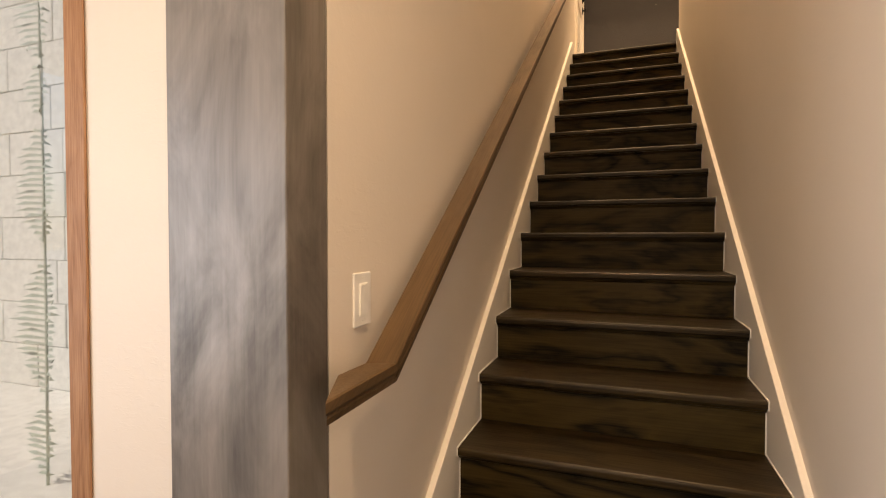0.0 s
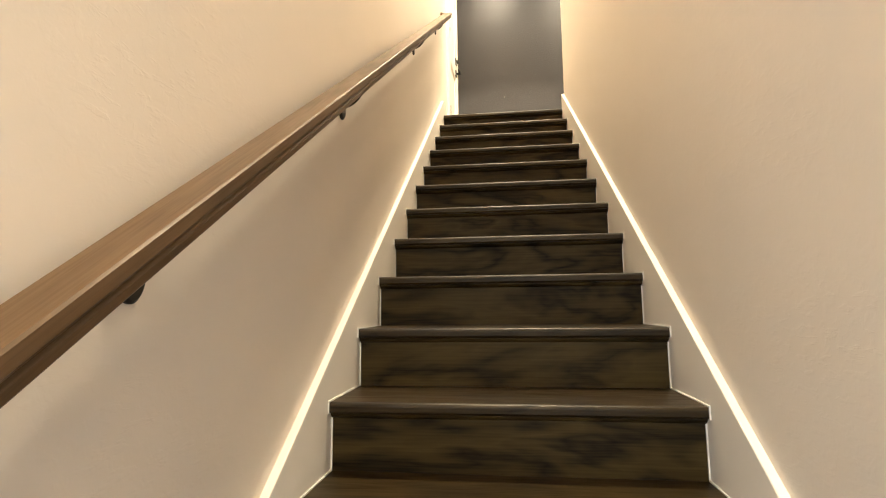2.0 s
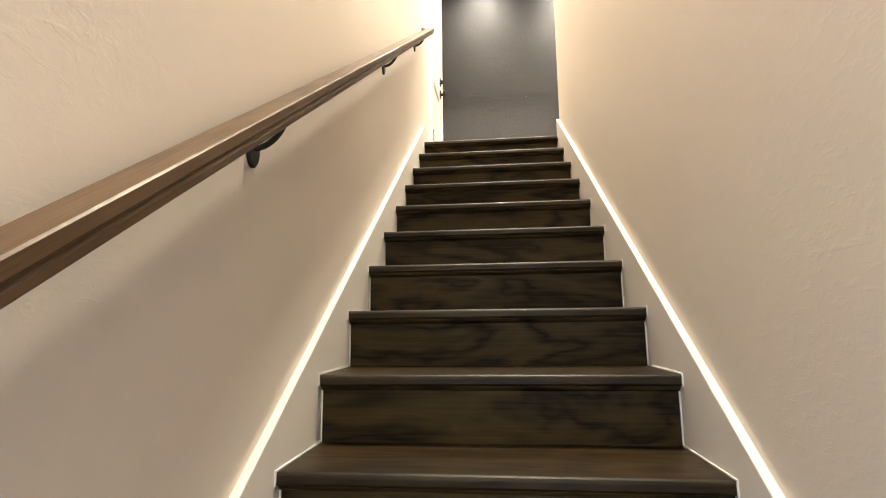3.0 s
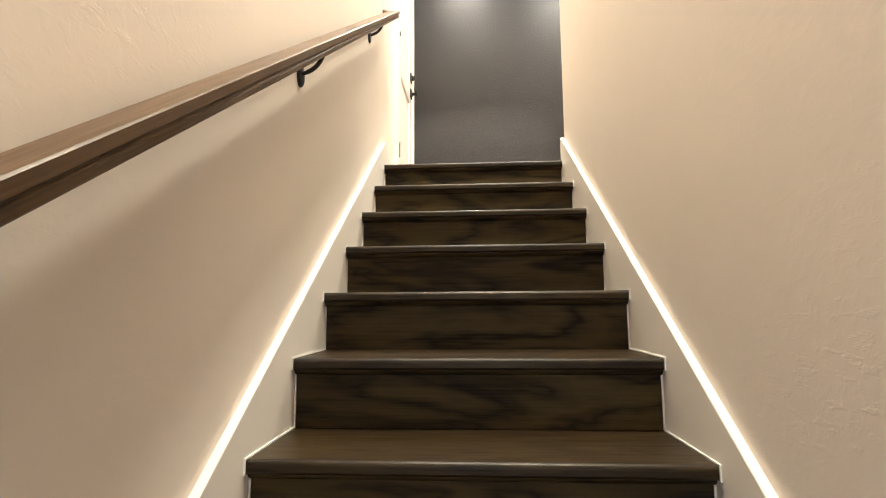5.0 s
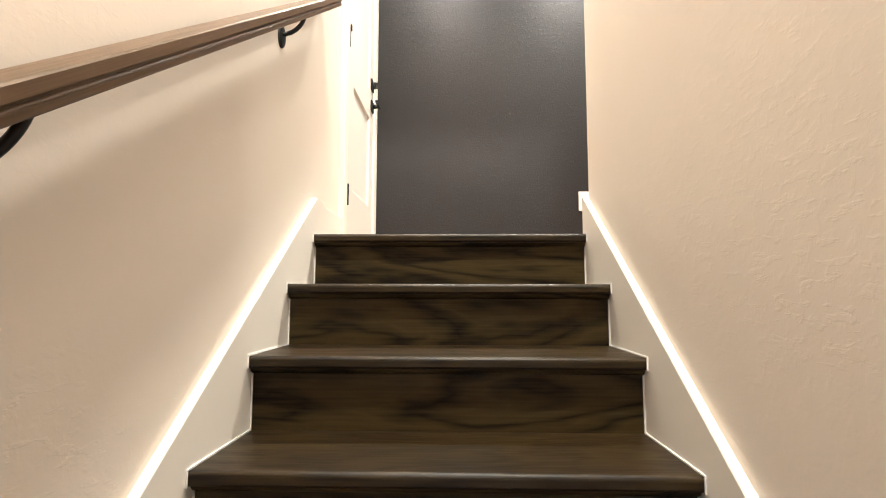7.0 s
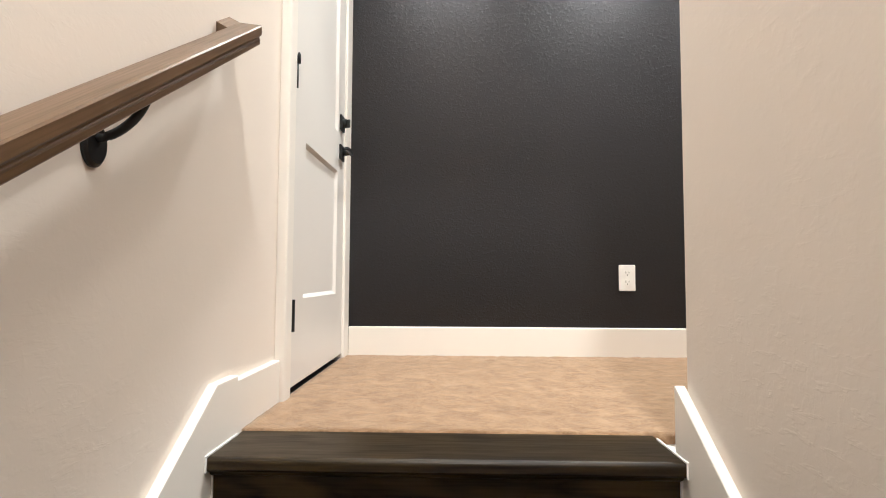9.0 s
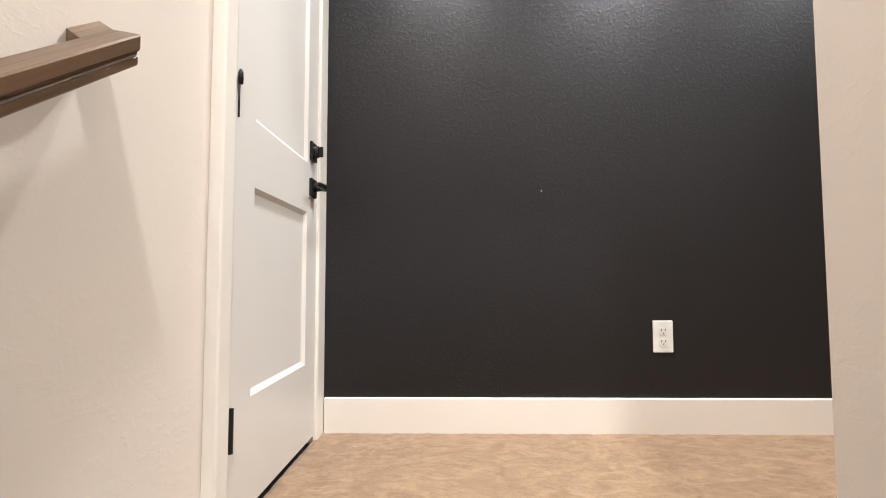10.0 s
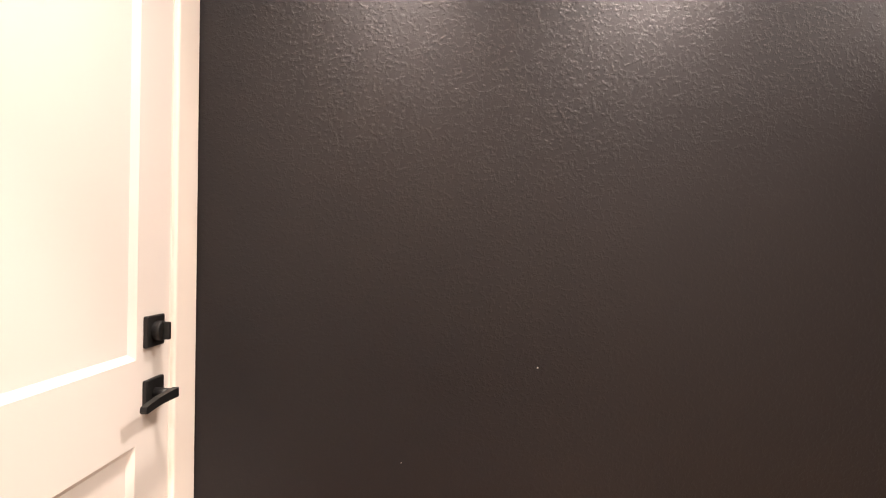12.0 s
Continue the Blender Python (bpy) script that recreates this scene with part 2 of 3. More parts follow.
add_box(bm, XL, XR, -0.20, 0.045, CEIL, CEIL + 0.1)
structure("ceiling_landing", bm, CEILING, "off-white textured ceiling over landing and hall", "ceiling")
# unseen and added: its place sets how much stair lamp light reaches the landing
structure("soffit_light_block", box(XL, XR, -0.32, -0.2005, CEIL, SHAFT), WALL, "unseen beige drop wall, added to limit the stair lamp's light on the landing")
structure("ceiling_stair", box(XL - 0.12, XR + 0.12, -4.61, 0.045, SHAFT, SHAFT + 0.1), CEILING, "off-white textured ceiling high over the stair", "ceiling")
structure("wall_header", box(XL - 0.12, XR, -4.61, -4.490, FOYER_CEIL, SHAFT), WALL, "beige painted header over the foot of the stair")
structure("ceiling_foyer", box(-2.72, XR, -8.0, -4.61, FOYER_CEIL, FOYER_CEIL + 0.1), CEILING, "off-white textured foyer ceiling", "ceiling")
# foyer walls with their two window openings
WIN_X0, WIN_X1, WIN_Z0, WIN_Z1, FOYER_Y = -1.80, -0.807, FLOOR + 0.25, FLOOR + 2.2, -4.46
bm = bmesh.new()
add_box(bm, WIN_X1, XL - 0.12, FOYER_Y, FOYER_Y + 0.14, FLOOR, FOYER_CEIL)
add_box(bm, -2.72, WIN_X0, FOYER_Y, FOYER_Y + 0.14, FLOOR, FOYER_CEIL)
add_box(bm, WIN_X0, WIN_X1, FOYER_Y, FOYER_Y + 0.14, FLOOR, WIN_Z0)
add_box(bm, WIN_X0, WIN_X1, FOYER_Y, FOYER_Y + 0.14, WIN_Z1, FOYER_CEIL)
structure("wall_foyer", bm, WALL, "cream painted foyer wall beside the window")
bm = bmesh.new()
add_box(bm, -2.72, -2.6, -8.0, -7.65, FLOOR, FOYER_CEIL)
add_box(bm, -2.72, -2.6, -5.35, FOYER_Y, FLOOR, FOYER_CEIL)
add_box(bm, -2.72, -2.6, -7.65, -5.35, FLOOR, FLOOR + 0.25)
add_box(bm, -2.72, -2.6, -7.65, -5.35, FLOOR + 2.25, FOYER_CEIL)
structure("wall_entry", bm, WALL, "beige painted foyer side wall with a window opening")
bm = bmesh.new()
add_box(bm, -2.72, -2.20, -8.12, -8.0, FLOOR, FOYER_CEIL)
add_box(bm, -0.70, XR + 0.12, -8.12, -8.0, FLOOR, FOYER_CEIL)
add_box(bm, -2.20, -0.70, -8.12, -8.0, FLOOR + 2.3, FOYER_CEIL)
structure("wall_back", bm, WALL, "plain beige wall with the entry opening")
# added slab, never in view: stops sky light leaking through the door gap
structure("door_gap_blocker", box(-0.20, XL - 0.1205, 0.30, 1.50, -0.3, CEIL), WALL, "unseen plain slab behind the closed door, added to keep sky light out")
structure("floor_foyer", box(-2.72, XR, -8.0, -4.27, FLOOR - 0.1, FLOOR), FLOORWOOD, "brown oak floor of the foyer", "floor")
structure("ground", box(-60, 60, -70, 70, FLOOR - 0.5, FLOOR - 0.25), STONE, "pale ground outside", "ground")


def carpet():
    bm = bmesh.new()
    nx, ny = 230, 60
    x0, x1, y0, y1 = SL - 0.004, 3.998, 0.182, WALL_N
    grid = [[bm.verts.new((x0 + (x1 - x0) * i / nx, y0 + (y1 - y0) * j / ny,
                           0.004 + 0.004 * noise.noise((i * 1.3, j * 1.3, 3.0)) + 0.0012 * noise.noise((i * 0.2, j * 0.25, 9.0)))) for j in range(ny + 1)] for i in range(nx + 1)]
    for i in range(nx):
        for j in range(ny):
            bm.faces.new((grid[i][j], grid[i + 1][j], grid[i + 1][j + 1], grid[i][j + 1]))
    rim = [e for e in bm.edges if e.is_boundary]
    low = bmesh.ops.extrude_edge_only(bm, edges=rim)
    for v in low["geom"]:
        if isinstance(v, bmesh.types.BMVert):
            v.co.z = -0.02
    bmesh.ops.recalc_face_normals(bm, faces=bm.faces)
    me = mesh_of(bm, "carpet", CARPET, True)
    return tagged(new("carpet", me), "tan cut-pile carpet covering the landing floor", "carpet", "", "structure")


carpet()
structure("floor_landing", box(XL, 4.0, 0.045, WALL_N, -0.3, -0.021), TRIM, "subfloor under the landing carpet", "floor")

# ---- staircase ----
NOSE, THICK = 0.030, 0.030


def tread_bm(depth):
    """Origin at the nosing's front edge on the upper face."""
    n = 6
    r = 0.012
    pts = [(depth, 0.0), (r, 0.0)]
    pts += [(r - r * math.sin(a), -r + r * math.cos(a)) for a in [math.pi / 2 * i / n for i in range(1, n + 1)]]
    pts += [(0.0, -THICK + 0.006), (0.006, -THICK), (depth, -THICK)]
    return prism(pts, "x", SL + 0.001, SR - 0.001)


def riser_bm():
    """Board with the small cove under the nosing; origin at its foot on the front face."""
    h = RISE - THICK
    pts = [(0.0, 0.0), (0.018, 0.0), (0.018, h), (-0.016, h), (-0.016, h - 0.004), (-0.012, h - 0.010), (-0.005, h - 0.014), (0.0, h - 0.015)]
    return prism(pts, "x", SL + 0.002, SR - 0.002)


stair = thing("staircase", "straight enclosed staircase of dark-stained oak treads and risers", "staircase", (0, 0, 0), "", "structure")
tread_mesh = mesh_of(tread_bm(RUN + NOSE + 0.010), "tread", TREAD)
riser_mesh = mesh_of(riser_bm(), "riser", RISER)
for k in range(1, STEPS + 1):
    y, z = (k - STEPS) * RUN, (k - STEPS) * RISE
    if k < STEPS:
        ob = new("tread", tread_mesh)
    else:
        ob = new("tread", mesh_of(tread_bm(0.180), "landing_tread", TREAD))
    ob.location, ob.parent = (0, y, z), stair
    ob = new("riser", riser_mesh)
    ob.location, ob.parent = (0, y + NOSE, z - RISE), stair


# ---- skirt boards, caulk, baseboards ----
def skirt_points(flat_end, c, cap):
    y_low = -4.470
    zt = min(cap, c + PITCH * (flat_end - 0.006))
    top = [(y_low, FLOOR + 0.14), ((FLOOR + 0.14 - c) / PITCH, FLOOR + 0.14), ((zt - c) / PITCH, zt), (flat_end, zt)]
    low = [(flat_end, -0.32), (0.02, -0.32), (-4.17, FLOOR), (y_low, FLOOR)]
    return top + low


def caulk(x, side):
    """A thin white bead along every tread and riser end."""
    bm = bmesh.new()
    w = 0.0035
    x0, x1 = (x - 0.0005, x + w) if side > 0 else (x - w, x + 0.0005)
    for k in range(1, STEPS + 1):
        y, z = (k - STEPS) * RUN, (k - STEPS) * RISE
        end = RUN + NOSE - 0.001 if k < STEPS else 0.15
        add_box(bm, x0, x1, y - 0.001, y + end, z, z + w)
        add_box(bm, x0, x1, y - w, y - 0.0005, z - THICK, z + w)
        add_box(bm, x0, x1, y + NOSE - w, y + NOSE - 0.0005, z - RISE + w, z - THICK - 0.016)
    return bm


for side, wall_x, face_x, end, lift, cap in ((1, XL, SL, 0.150, 0.108, 0.138), (-1, XR, SR, 0.058, 0.106, 0.150)):
    bm = prism(skirt_points(end, lift, cap), "x", min(wall_x, face_x), max(wall_x, face_x))
    bmesh.ops.bevel(bm, geom=[e for e in bm.edges if abs(e.verts[0].co.x - face_x) < 1e-5 and abs(e.verts[1].co.x - face_x) < 1e-5],
                    offset=0.002, segments=1, affect="EDGES")
    sk = tagged(new("skirt_board", mesh_of(bm, "skirt_board", TRIM)), "white painted skirt board stepping up beside the treads", "trim", "skirt boards", "structure")
    part("caulk_bead", caulk(face_x, side), PLASTIC, sk, "thin white caulk line along treads and risers")

BASE_H = 0.136


def baseboard(name, x0, x1, y0, y1, h, label):
    return structure(name, box(x0, x1, y0, y1, -0.015, h, bevel=0.003), TRIM, label, "trim")


baseboard("baseboard", XL - 0.008, SL - 0.003, 0.1505, 0.4425, 0.126, "white painted baseboard between skirt and door casing")
baseboard("baseboard", 0.012, 4.0, WALL_N - 0.016, WALL_N + 0.008, BASE_H, "white painted baseboard under the dark wall")
baseboard("baseboard", XR + 0.13, 4.0, 0.037, 0.060, BASE_H, "white painted baseboard along the hall wall")


# ---- landing door ----
def casing_bm(y0, y1, z0, z1):
    return box(XL - 0.011, 0.010, y0, y1, z0, z1, bevel=0.006, segments=3)


frame_ob = structure("door_frame", casing_bm(0.4430, 0.5060, -0.01, 2.130), TRIM, "white painted flat door casing", "door frame")
part("casing", casing_bm(1.2420, WALL_N - 0.0005, -0.01, 2.130), TRIM, frame_ob)
part("casing", casing_bm(0.5065, 1.2415, 2.067, 2.130), TRIM, frame_ob)
part("jamb", box(XL - 0.12, -0.001, DOOR_Y0 - 0.011, DOOR_Y0 - 0.003, -0.01, DOOR_TOP + 0.010), TRIM, frame_ob)
part("jamb", box(XL - 0.12, -0.001, DOOR_Y1 + 0.003, DOOR_Y1 + 0.011, -0.01, DOOR_TOP + 0.010), TRIM, frame_ob)
part("jamb", box(XL - 0.12, -0.001, DOOR_Y0 - 0.003, DOOR_Y1 + 0.003, DOOR_TOP + 0.003, DOOR_TOP + 0.011), TRIM, frame_ob)
part("stop", box(XL - 0.05, -0.040, DOOR_Y0 - 0.003, DOOR_Y1 + 0.003, DOOR_TOP - 0.012, DOOR_TOP + 0.002), TRIM, frame_ob)
# coloured near-black for the shade in the door gap
part("threshold", box(XL - 0.12, -0.004, DOOR_Y0, DOOR_Y1, -0.018, -0.004), GAP_SHADE, frame_ob, "gap floor under the door, coloured dark for its shade")


def door_slab():
    """Two recessed flat panels with sloped sticking, the face towards +x at 0."""
    y0, y1, z0, z1 = DOOR_Y0, DOOR_Y1, 0.025, DOOR_TOP
    pa, pb = 0.645, 1.112
    zs = [z0, 0.297, 0.825, 0.998, 1.915, z1]
    ys = [y0, pa, pb, y1]
    bm = bmesh.new()
    grid = {(i, j): bm.verts.new((0.0, ys[i], zs[j])) for i in range(4) for j in range(6)}
    for i in range(3):
        for j in range(5):
            ring = [grid[i, j], grid[i + 1, j], grid[i + 1, j + 1], grid[i, j + 1]]
            if i == 1 and j in (1, 3):
                s, d = 0.013, 0.011
                a0, a1, b0, b1 = ys[1] + s, ys[2] - s, zs[j] + s, zs[j + 1] - s
                inner = [bm.verts.new((-d, a, b)) for a, b in ((a0, b0), (a1, b0), (a1, b1), (a0, b1))]
                for k in range(4):
                    bm.faces.new((ring[k], ring[(k + 1) % 4], inner[(k + 1) % 4], inner[k]))
                bm.faces.new(inner)
            else:
                bm.faces.new(ring)
    rim = [e for e in bm.edges if e.is_boundary]
    back = bmesh.ops.extrude_edge_only(bm, edges=rim)
    vs = [g for g in back["geom"] if isinstance(g, bmesh.types.BMVert)]
    for v in vs:
        v.co.x = -0.035
    bmesh.ops.contextual_create(bm, geom=[e for e in bm.edges if e.is_boundary])
    bmesh.ops.recalc_face_normals(bm, faces=bm.faces)
    return bm


door = tagged(new("door_1", mesh_of(door_slab(), "door_1", DOOR)), "closed white two-panel door with black hardware", "door", "", "structure")


def hinge(z):
    bm = bmesh.new()
    y = DOOR_Y0 + 0.004
    add_tube(bm, [(0.008, y, z), (0.008, y, z + 0.099)], 0.0065)
    for k in (0.0, 0.033, 0.066, 0.096):
        add_tube(bm, [(0.008, y, z + k), (0.008, y, z + k + 0.003)], 0.0069)
    ob = part("hinge", bm, BLACK, door, "black butt hinge")
    part("leaf", box(-0.001, 0.003, y + 0.002, y + 0.010, z + 0.001, z + 0.098), BLACK, ob)


for z in (0.199, 1.76):
    hinge(z)


def painted_hinge(z):
    y = DOOR_Y0 + 0.013
    bm = bmesh.new()
    add_tube(bm, [(0.006, y, z), (0.006, y, z + 0.080)], 0.0026)
    ob = part("hinge", bm, BLACK, door, "partly painted-over hinge with a black top knuckle", True)
    bm = bmesh.new()
    add_tube(bm, [(0.008, y + 0.003, z + 0.0805), (0.008, y + 0.003, z + 0.108), (0.008, y + 0.002, z + 0.116)], [0.0058, 0.0058, 0.003])
    part("knuckle", bm, BLACK, ob, "", True)


painted_hinge(0.970)

HW_Y = 1.166


def deadbolt():
    ob = part("deadbolt", box(0.0, 0.010, HW_Y - 0.033, HW_Y + 0.033, 1.018, 1.084, bevel=0.002), BLACK, door, "square black deadbolt")
    bm = bmesh.new()
    add_disc(bm, (0.009, HW_Y, 1.051), "x", 0.021, 0.016, bevel=0.002)
    add_box(bm, 0.024, 0.040, HW_Y - 0.0045, HW_Y + 0.0045, 1.032, 1.070, bevel=0.003, segments=2)
    part("thumb_turn", bm, BLACK, ob)


def lever():
    zc = 0.918
    ob = part("lever_set", box(0.0, 0.010, HW_Y - 0.033, HW_Y + 0.033, zc - 0.033, zc + 0.033, bevel=0.002), BLACK, door, "square black lever handle set")
    bm = bmesh.new()
    add_tube(bm, [(0.009, HW_Y, zc), (0.044, HW_Y, zc)], [0.013, 0.010], 16)
    part("spindle", bm, BLACK, ob, "", True)
    part("lever", prism([(HW_Y + 0.013, zc + 0.010), (HW_Y + 0.013, zc - 0.010), (HW_Y - 0.06, zc - 0.008), (HW_Y - 0.104, zc - 0.013),
                         (HW_Y - 0.108, zc - 0.008), (HW_Y - 0.106, zc + 0.001), (HW_Y - 0.06, zc + 0.008)], "x", 0.040, 0.053), BLACK, ob)


deadbolt()
lever()


# ---- handrail ----
def rail_profile():
    """(across, up) from the outer top edge; across grows towards the wall. A fillet runs round between the upper and the lower moulding."""
    w = RAIL_W
    near = [(0.0, -0.003), (0.0, -0.020), (0.002, -0.0235), (0.006, -0.0255), (0.0068, -0.0285), (0.0062, -0.031), (0.0045, -0.033), (0.0045, -0.0425), (0.007, -0.045)]
    return [(0.003, 0.0), (w - 0.003, 0.0)] + [(w - a, u) for a, u in near] + near[::-1]


RAIL_X, RAIL_W, RAIL_C, RAIL_Y0, RAIL_Y1 = 0.080, 0.070, 0.899, -4.388, 0.036
RAIL_PITCH = 0.692


def rail_run(start, finish):
    """A length of rail between two stations (y, z, skew along y per metre across, lean along y per metre up, slope that the skewed end follows)."""
    bm = bmesh.new()
    rings = []
    for y, z, skew, lean, *climb in (start, finish):
        rise = climb[0] * skew if climb else 0.0
        rings.append([bm.verts.new((RAIL_X - a, y + skew * a + lean * u, z + u + rise * a)) for a, u in rail_profile()])
    n = len(rings[0])
    for i in range(n):
        bm.faces.new((rings[0][i], rings[0][(i + 1) % n], rings[1][(i + 1) % n], rings[1][i]))
    bm.faces.new(rings[0])
    bm.faces.new(rings[1])
    bmesh.ops.recalc_face_normals(bm, faces=bm.faces)
    return bm


def return_bm(y_rail, y_wall, z_rail, z_wall, width, slope):
    """The short piece that turns back to the wall, seen as a slanted block between rail and wall."""
    bm = bmesh.new()
    rings = []
    for x, y, z in ((RAIL_X - RAIL_W + 0.006, y_rail, z_rail), (XL + 0.0005, y_wall, z_wall)):
        rings.append([bm.verts.new((x, y + a, z + slope * a + u)) for a, u in
                      ((0, -0.001), (width, -0.001), (width, -0.024), (width - 0.006, -0.030), (width - 0.006, -0.044), (0.006, -0.044), (0.006, -0.030), (0, -0.024))])
    for i in range(8):
        bm.faces.new((rings[0][i], rings[0][(i + 1) % 8], rings[1][(i + 1) % 8], rings[1][i]))
    bm.faces.new(rings[0])
    bm.faces.new(rings[1])
    bmesh.ops.recalc_face_normals(bm, faces=bm.faces)
    return bm


rail = thing("handrail", "brown stained oak handrail with moulded sides on black brackets", "handrail", (0, 0, 0))
zb, zt = RAIL_C + RAIL_PITCH * RAIL_Y0, RAIL_C + RAIL_PITCH * RAIL_Y1
part("rail", rail_run((RAIL_Y0, zb, -0.1, -0.32, RAIL_PITCH), (RAIL_Y1, zt, 0.6, 0.0, RAIL_PITCH)), RAIL, rail)
part("rail_foot", rail_run((-4.655, zb - 0.002, 2.2, 0.0), (RAIL_Y0, zb, -0.1, -0.32, RAIL_PITCH)), RAIL, rail, "level lower end of the rail")
END = RAIL_Y1 + 0.6 * (RAIL_W - 0.006)
part("rail_return", return_bm(END - 0.062, 0.030, RAIL_C + RAIL_PITCH * (END - 0.062), RAIL_C + 0.012 + RAIL_PITCH * 0.030, 0.062, RAIL_PITCH), RAIL, rail,
     "short return that turns the rail into the wall")


def bracket(y, z):
    """An oval wall plate, and an arm that dips, sweeps out and up to a saddle under the rail."""
    bm = bmesh.new()
    add_disc(bm, (XL, y, z), "x", 0.028, 0.009, bevel=0.004)
    for v in bm.verts:
        v.co.z = z + (v.co.z - z) * 1.25
        v.co.y = y + (v.co.y - y) * 0.85
    ob = part("bracket", bm, BLACK, rail, "black iron handrail bracket")
    reach = 0.030
    top = RAIL_C + RAIL_PITCH * (y + reach) - 0.047
    path = []
    for i in range(17):
        f = i / 16
        a = math.pi / 2 * f
        path.append((XL + 0.004 + 0.058 * math.sin(a), y + reach * f ** 1.15, z + 0.008 + (top - z - 0.008) * (1 - math.cos(a)) ** 0.9))
    bm = bmesh.new()
    add_tube(bm, path, 0.0068, 10)
    part("arm", bm, BLACK, ob, "", True)
    bm = bmesh.new()
    add_box(bm, 0.029, 0.061, y + reach - 0.02, y + reach + 0.02, -0.003, 0.003)
    for v in bm.verts:
        v.co.z += top + (v.co.y - y - reach) * RAIL_PITCH
    part("saddle", bm, BLACK, ob)


for y, z in ((-3.40, -1.556), (-2.54, -0.972), (-1.285, -0.104), (-0.33, 0.562)):
    bracket(y, z)


# ---- post at the foot of the stair ----
post = structure("post", box(-0.289, XL + 0.004, -4.624, -4.4975, FLOOR, FOYER_CEIL - 0.001, bevel=0.003, segments=2), POST,
                 "dark-stained wood wrapped post at the stair opening", "post")


# ---- switch and outlet ----
def rocker_switch():
    t = thing("light_switch", "white rocker light switch on the beige stair wall", "light switch", (XL, -4.360, -2.010))
    part("plate", box(0, 0.006, -0.038, 0.038, -0.060, 0.060, bevel=0.003, segments=2), PLASTIC, t)
    part("bezel", box(0.005, 0.0085, -0.0185, 0.0185, -0.036, 0.036, bevel=0.001), PLASTIC, t)
    part("rocker", prism([(0.007, -0.033), (0.0092, -0.033), (0.0098, 0.0), (0.0112, 0.033), (0.007, 0.033)], "y", -0.0165, 0.0165), PLASTIC, t)
    for z in (-0.047, 0.047):
        bm = bmesh.new()
        add_disc(bm, (0.0055, 0, z), "x", 0.003, 0.0015, 12)
        part("screw", bm, PLASTIC, t)


def outlet(x, z):
    t = thing("wall_outlet", "white duplex outlet on the charcoal wall", "outlet", (x, WALL_N, z))
    part("plate", box(-0.0385, 0.0385, -0.006, 0.0, -0.061, 0.061, bevel=0.003, segments=2), PLASTIC, t)
    for dz in (-0.021, 0.021):
        n = 20
        pts = [(0.0175 * max(-0.85, min(0.85, 1.15 * math.cos(a))), dz + 0.0145 * math.sin(a)) for a in [2 * math.pi * i / n for i in range(n)]]
        bm = prism(pts, "y", -0.0085, -0.005)
        r = part("receptacle", bm, PLASTIC, t)
        # slots are not cut in; the dark colour gives the shade of their depth
        part("slot", box(-0.0085, -0.0060, -0.0092, -0.008, dz - 0.001, dz + 0.009), GAP_SHADE, r)
        part("slot", box(0.0060, 0.0085, -0.0092, -0.008, dz, dz + 0.008), GAP_SHADE, r)
        bm = bmesh.new()
        add_disc(bm, (0, -0.0092, dz - 0.0075), "y", 0.0026, 0.001, 12)
        part("slot", bm, GAP_SHADE, r)
    bm = bmesh.new()
    add_disc(bm, (0, -0.0075, 0), "y", 0.003, 0.002, 12)
    part("screw", bm, PLASTIC, t)


rocker_switch()
outlet(1.315, 0.369)


# ---- ceiling lights ----
def downlight(x, y, z, big=1.0):
    t = thing("ceiling_light", "round white flat ceiling light, lit", "ceiling light", (x, y, z), "ceiling lights")
    bm = bmesh.new()
    add_tube(bm, [(0, 0, 0), (0, 0, -0.004), (0, 0, -0.007)], [0.095 * big, 0.095 * big, 0.088 * big], 32)
    part("trim_ring", bm, PLASTIC, t)
    bm = bmesh.new()
    add_disc(bm, (0, 0, -0.010), "z", 0.070 * big, 0.003, 32)
    part("diffuser", bm, GLOW, t)


# the fixture at x = 2.43 is added along with its unseen lamp
for lx, ly, lz, power in DOWNLIGHTS:
    downlight(lx, ly, lz, 1.9 if lz == SHAFT else 1.0)


# ---- foyer window and what lies outside ----
win = structure("window_1", box(WIN_X1 - 0.004, WIN_X1 + 0.069, FOYER_Y - 0.008, FOYER_Y - 0.0005, WIN_Z0 - 0.09, WIN_Z1 + 0.09, bevel=0.003), CASING,
                "tall foyer window with stained wood casing", "window")
part("casing", box(WIN_X0 - 0.085, WIN_X0 + 0.004, FOYER_Y - 0.018, FOYER_Y - 0.0005, WIN_Z0 - 0.09, WIN_Z1 + 0.09, bevel=0.003), CASING, win)
part("casing", box(WIN_X0 + 0.0045, WIN_X1 - 0.0045, FOYER_Y - 0.018, FOYER_Y - 0.0005, WIN_Z1 + 0.002, WIN_Z1 + 0.09, bevel=0.003), CASING, win)
part("sill", box(WIN_X0 + 0.0045, WIN_X1 - 0.0045, FOYER_Y - 0.03, FOYER_Y - 0.0005, WIN_Z0 - 0.09, WIN_Z0 - 0.002, bevel=0.003), CASING, win)
for a, b in ((WIN_X0, WIN_X0 + 0.045), (WIN_X1 - 0.045, WIN_X1)):
    part("sash", box(a, b, FOYER_Y + 0.06, FOYER_Y + 0.10, WIN_Z0, WIN_Z1, bevel=0.003), PLASTIC, win)
for a, b in ((WIN_Z0, WIN_Z0 + 0.05), (WIN_Z1 - 0.05, WIN_Z1)):
    part("sash", box(WIN_X0 + 0.0455, WIN_X1 - 0.0455, FOYER_Y + 0.06, FOYER_Y + 0.10, a, b, bevel=0.003), PLASTIC, win)
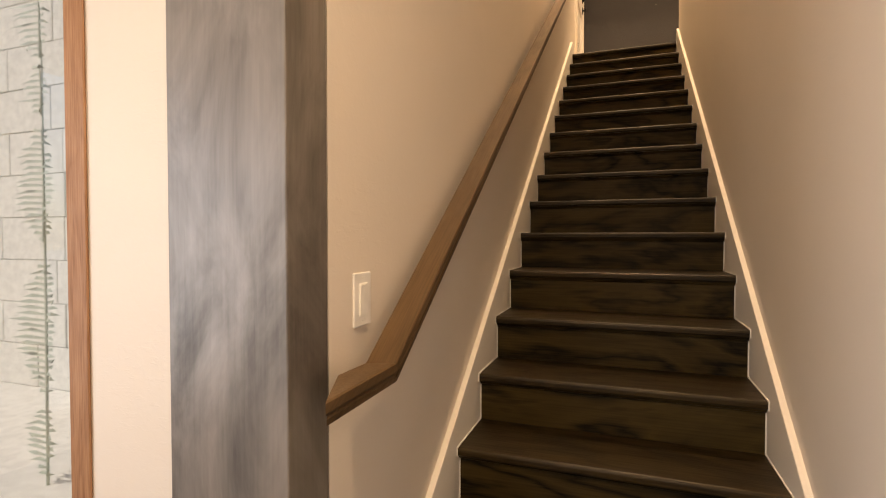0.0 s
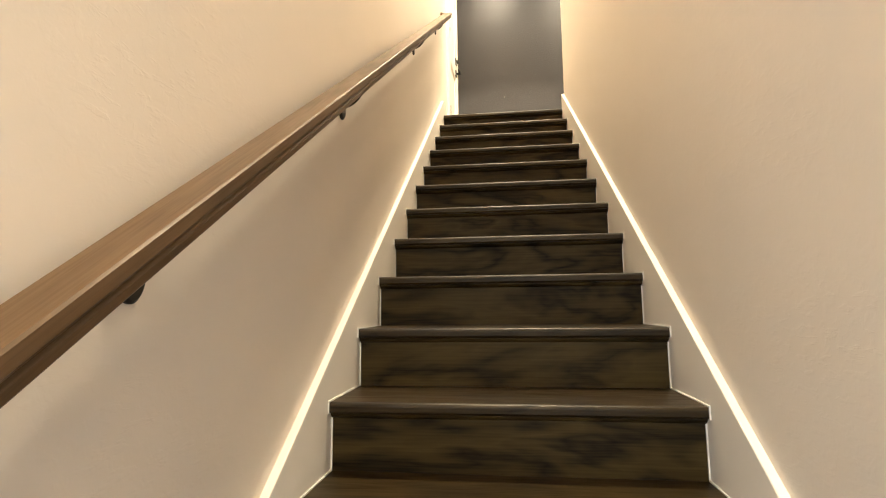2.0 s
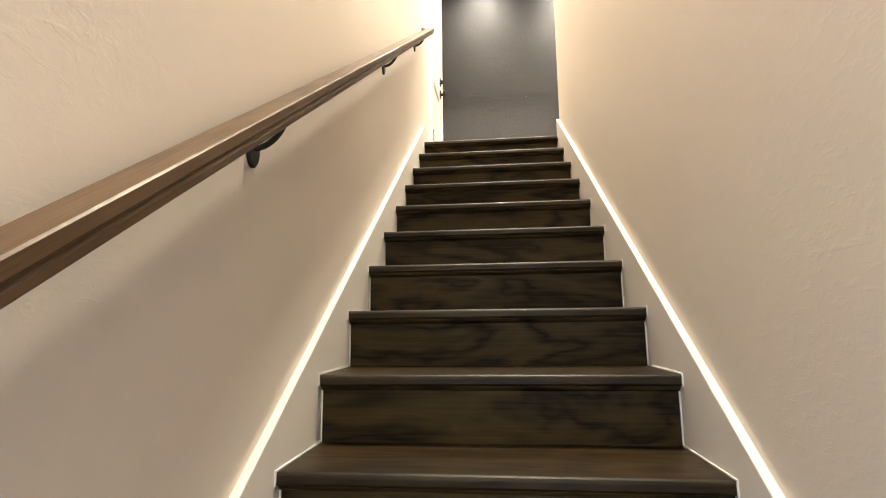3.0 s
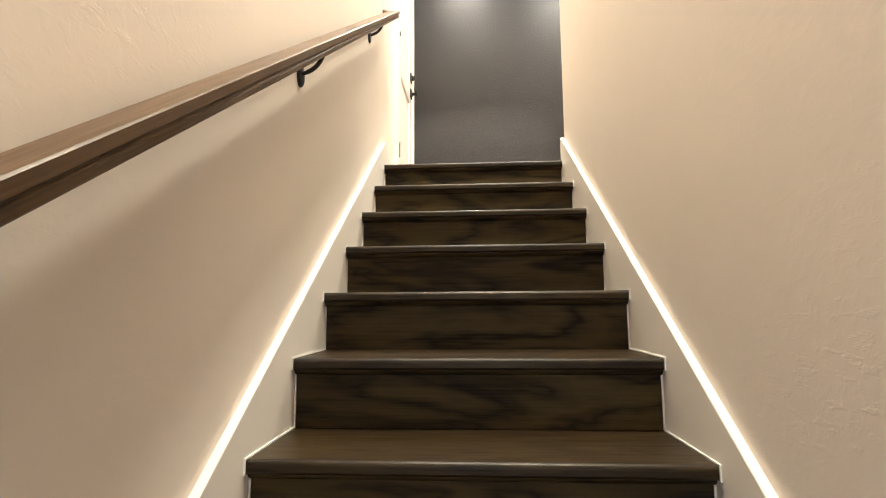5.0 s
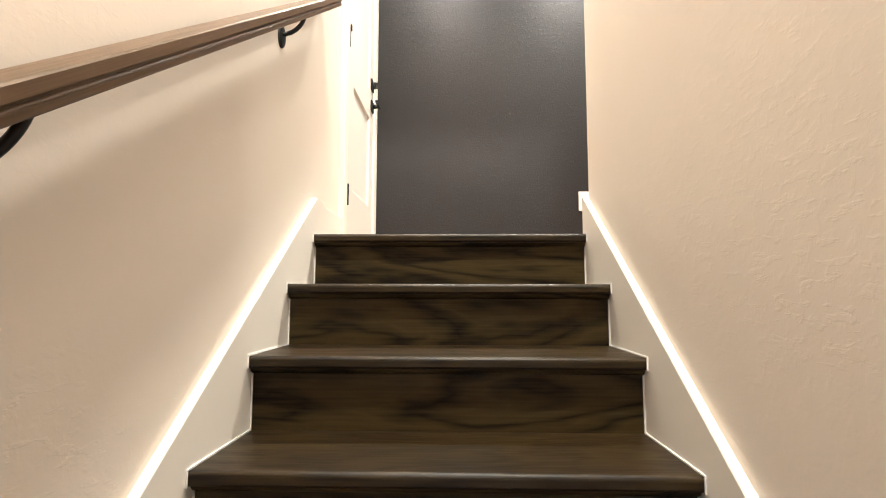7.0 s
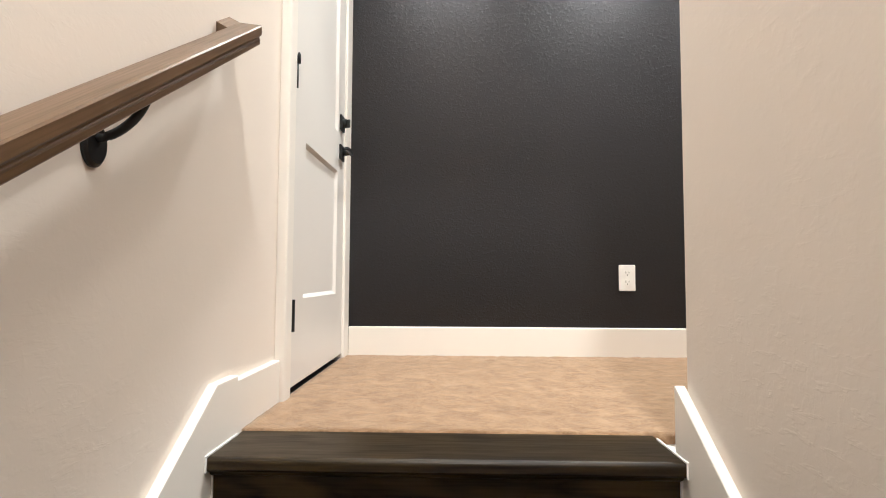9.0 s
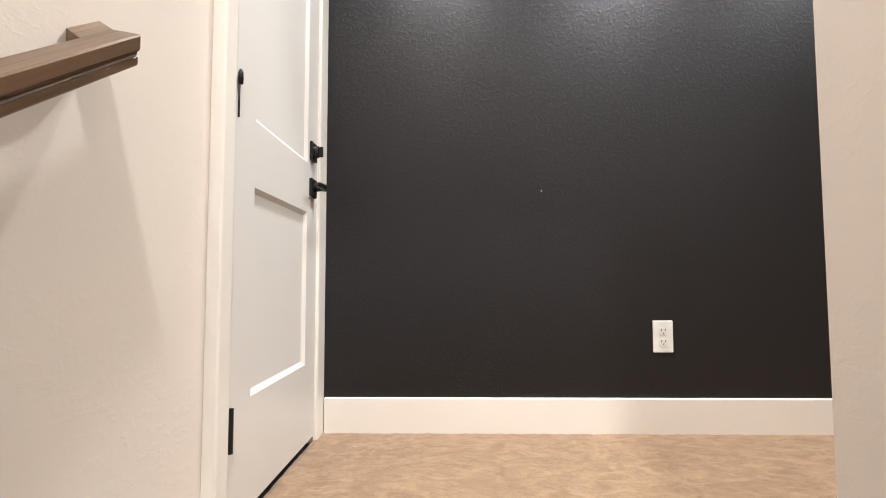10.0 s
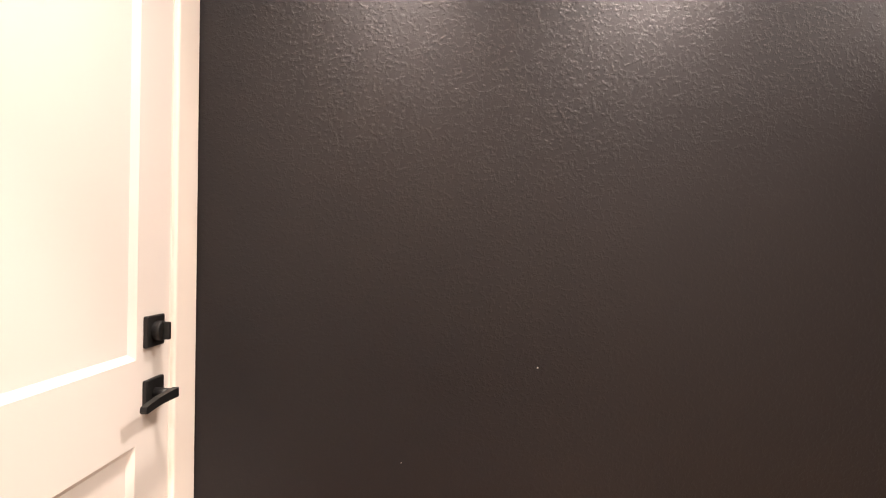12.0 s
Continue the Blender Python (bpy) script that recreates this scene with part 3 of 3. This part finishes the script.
pane = part("pane", box(WIN_X0 + 0.04, WIN_X1 - 0.04, FOYER_Y + 0.077, FOYER_Y + 0.083, WIN_Z0 + 0.045, WIN_Z1 - 0.045), GLASS, win)
pane.visible_shadow = False


def garden_wall():
    t = thing("garden_wall", "pale stone block wall standing outside the window", "garden wall", (0, 0, 0))
    part("core", box(-8.4, -3.0, -1.95, -1.70, FLOOR - 0.25, FLOOR + 4.1), STONE, t)
    for row in range(10):
        z = FLOOR - 0.25 + row * 0.43
        x = -8.4 + (row % 2) * 0.45
        while x < -3.1:
            w = random.choice((0.62, 0.8, 0.95))
            part("stone", box(x + 0.003, min(x + w, -3.0) - 0.003, -1.97 - random.random() * 0.012, -1.951, z + 0.003, z + 0.427, bevel=0.006), STONE, t)
            x += w


def frond(bm, foot, tip, reach, n):
    """One leaf: a thin midrib with narrow level leaflets, long on the open side, short on the other."""
    foot, tip = Vector(foot), Vector(tip)
    add_tube(bm, [foot, (foot + tip) / 2 + Vector((0.012, 0, 0)), tip], [0.007, 0.006, 0.003], 6)
    for i in range(n):
        f = (i + 0.5) / n
        p = foot + (tip - foot) * f
        for side, share in ((-1, 1.0), (1, 0.3)):
            w = share * reach * (0.25 + 0.75 * math.sin(math.pi * f)) * random.uniform(0.9, 1.08)
            drop = random.uniform(-0.012, 0.004)
            mid = p + Vector((side * w * 0.55, random.uniform(-0.02, 0.02), 0.006))
            end = p + Vector((side * w, random.uniform(-0.03, 0.03), drop))
            a, b = bm.verts.new(p + Vector((0, 0, 0.006))), bm.verts.new(p - Vector((0, 0, 0.006)))
            c, d = bm.verts.new(mid + Vector((0, 0.004, 0.011))), bm.verts.new(mid + Vector((0, -0.004, -0.011)))
            e = bm.verts.new(end)
            bm.faces.new((a, c, d, b))
            bm.faces.new((c, e, d))


def palm(x, y):
    t = thing("palm", "pale green slender palm with ribbed leaves outside the window", "palm", (x, y, FLOOR - 0.25))
    bm = bmesh.new()
    add_tube(bm, [(0, 0, 0), (0.012, 0, 0.9), (0, 0.01, 1.8), (0.015, 0, 2.7)], [0.009, 0.008, 0.006, 0.003], 10)
    part("stem", bm, FROND, t)
    for low, high, reach in ((0.05, 0.47, 0.22), (0.56, 1.36, 0.30), (1.49, 2.18, 0.28), (2.26, 2.56, 0.20), (2.60, 3.1, 0.26)):
        bm = bmesh.new()
        frond(bm, (0, 0, low), (0.02 * random.uniform(-1, 1), 0, high), reach, int((high - low) / 0.036))
        part("frond", bm, FROND, t)


garden_wall()
palm(-2.79, -3.30)

# chips in the dark paint
for x, z, r in ((0.858, 0.936, 0.0019), (0.52, 0.70, 0.0011)):
    bm = bmesh.new()
    add_disc(bm, (x, WALL_N - 0.0012, z), "y", r, 0.001, 7)
    part("paint_chip", bm, PLASTIC, bpy.data.objects["wall_dark"], "tiny white chip in the dark paint")
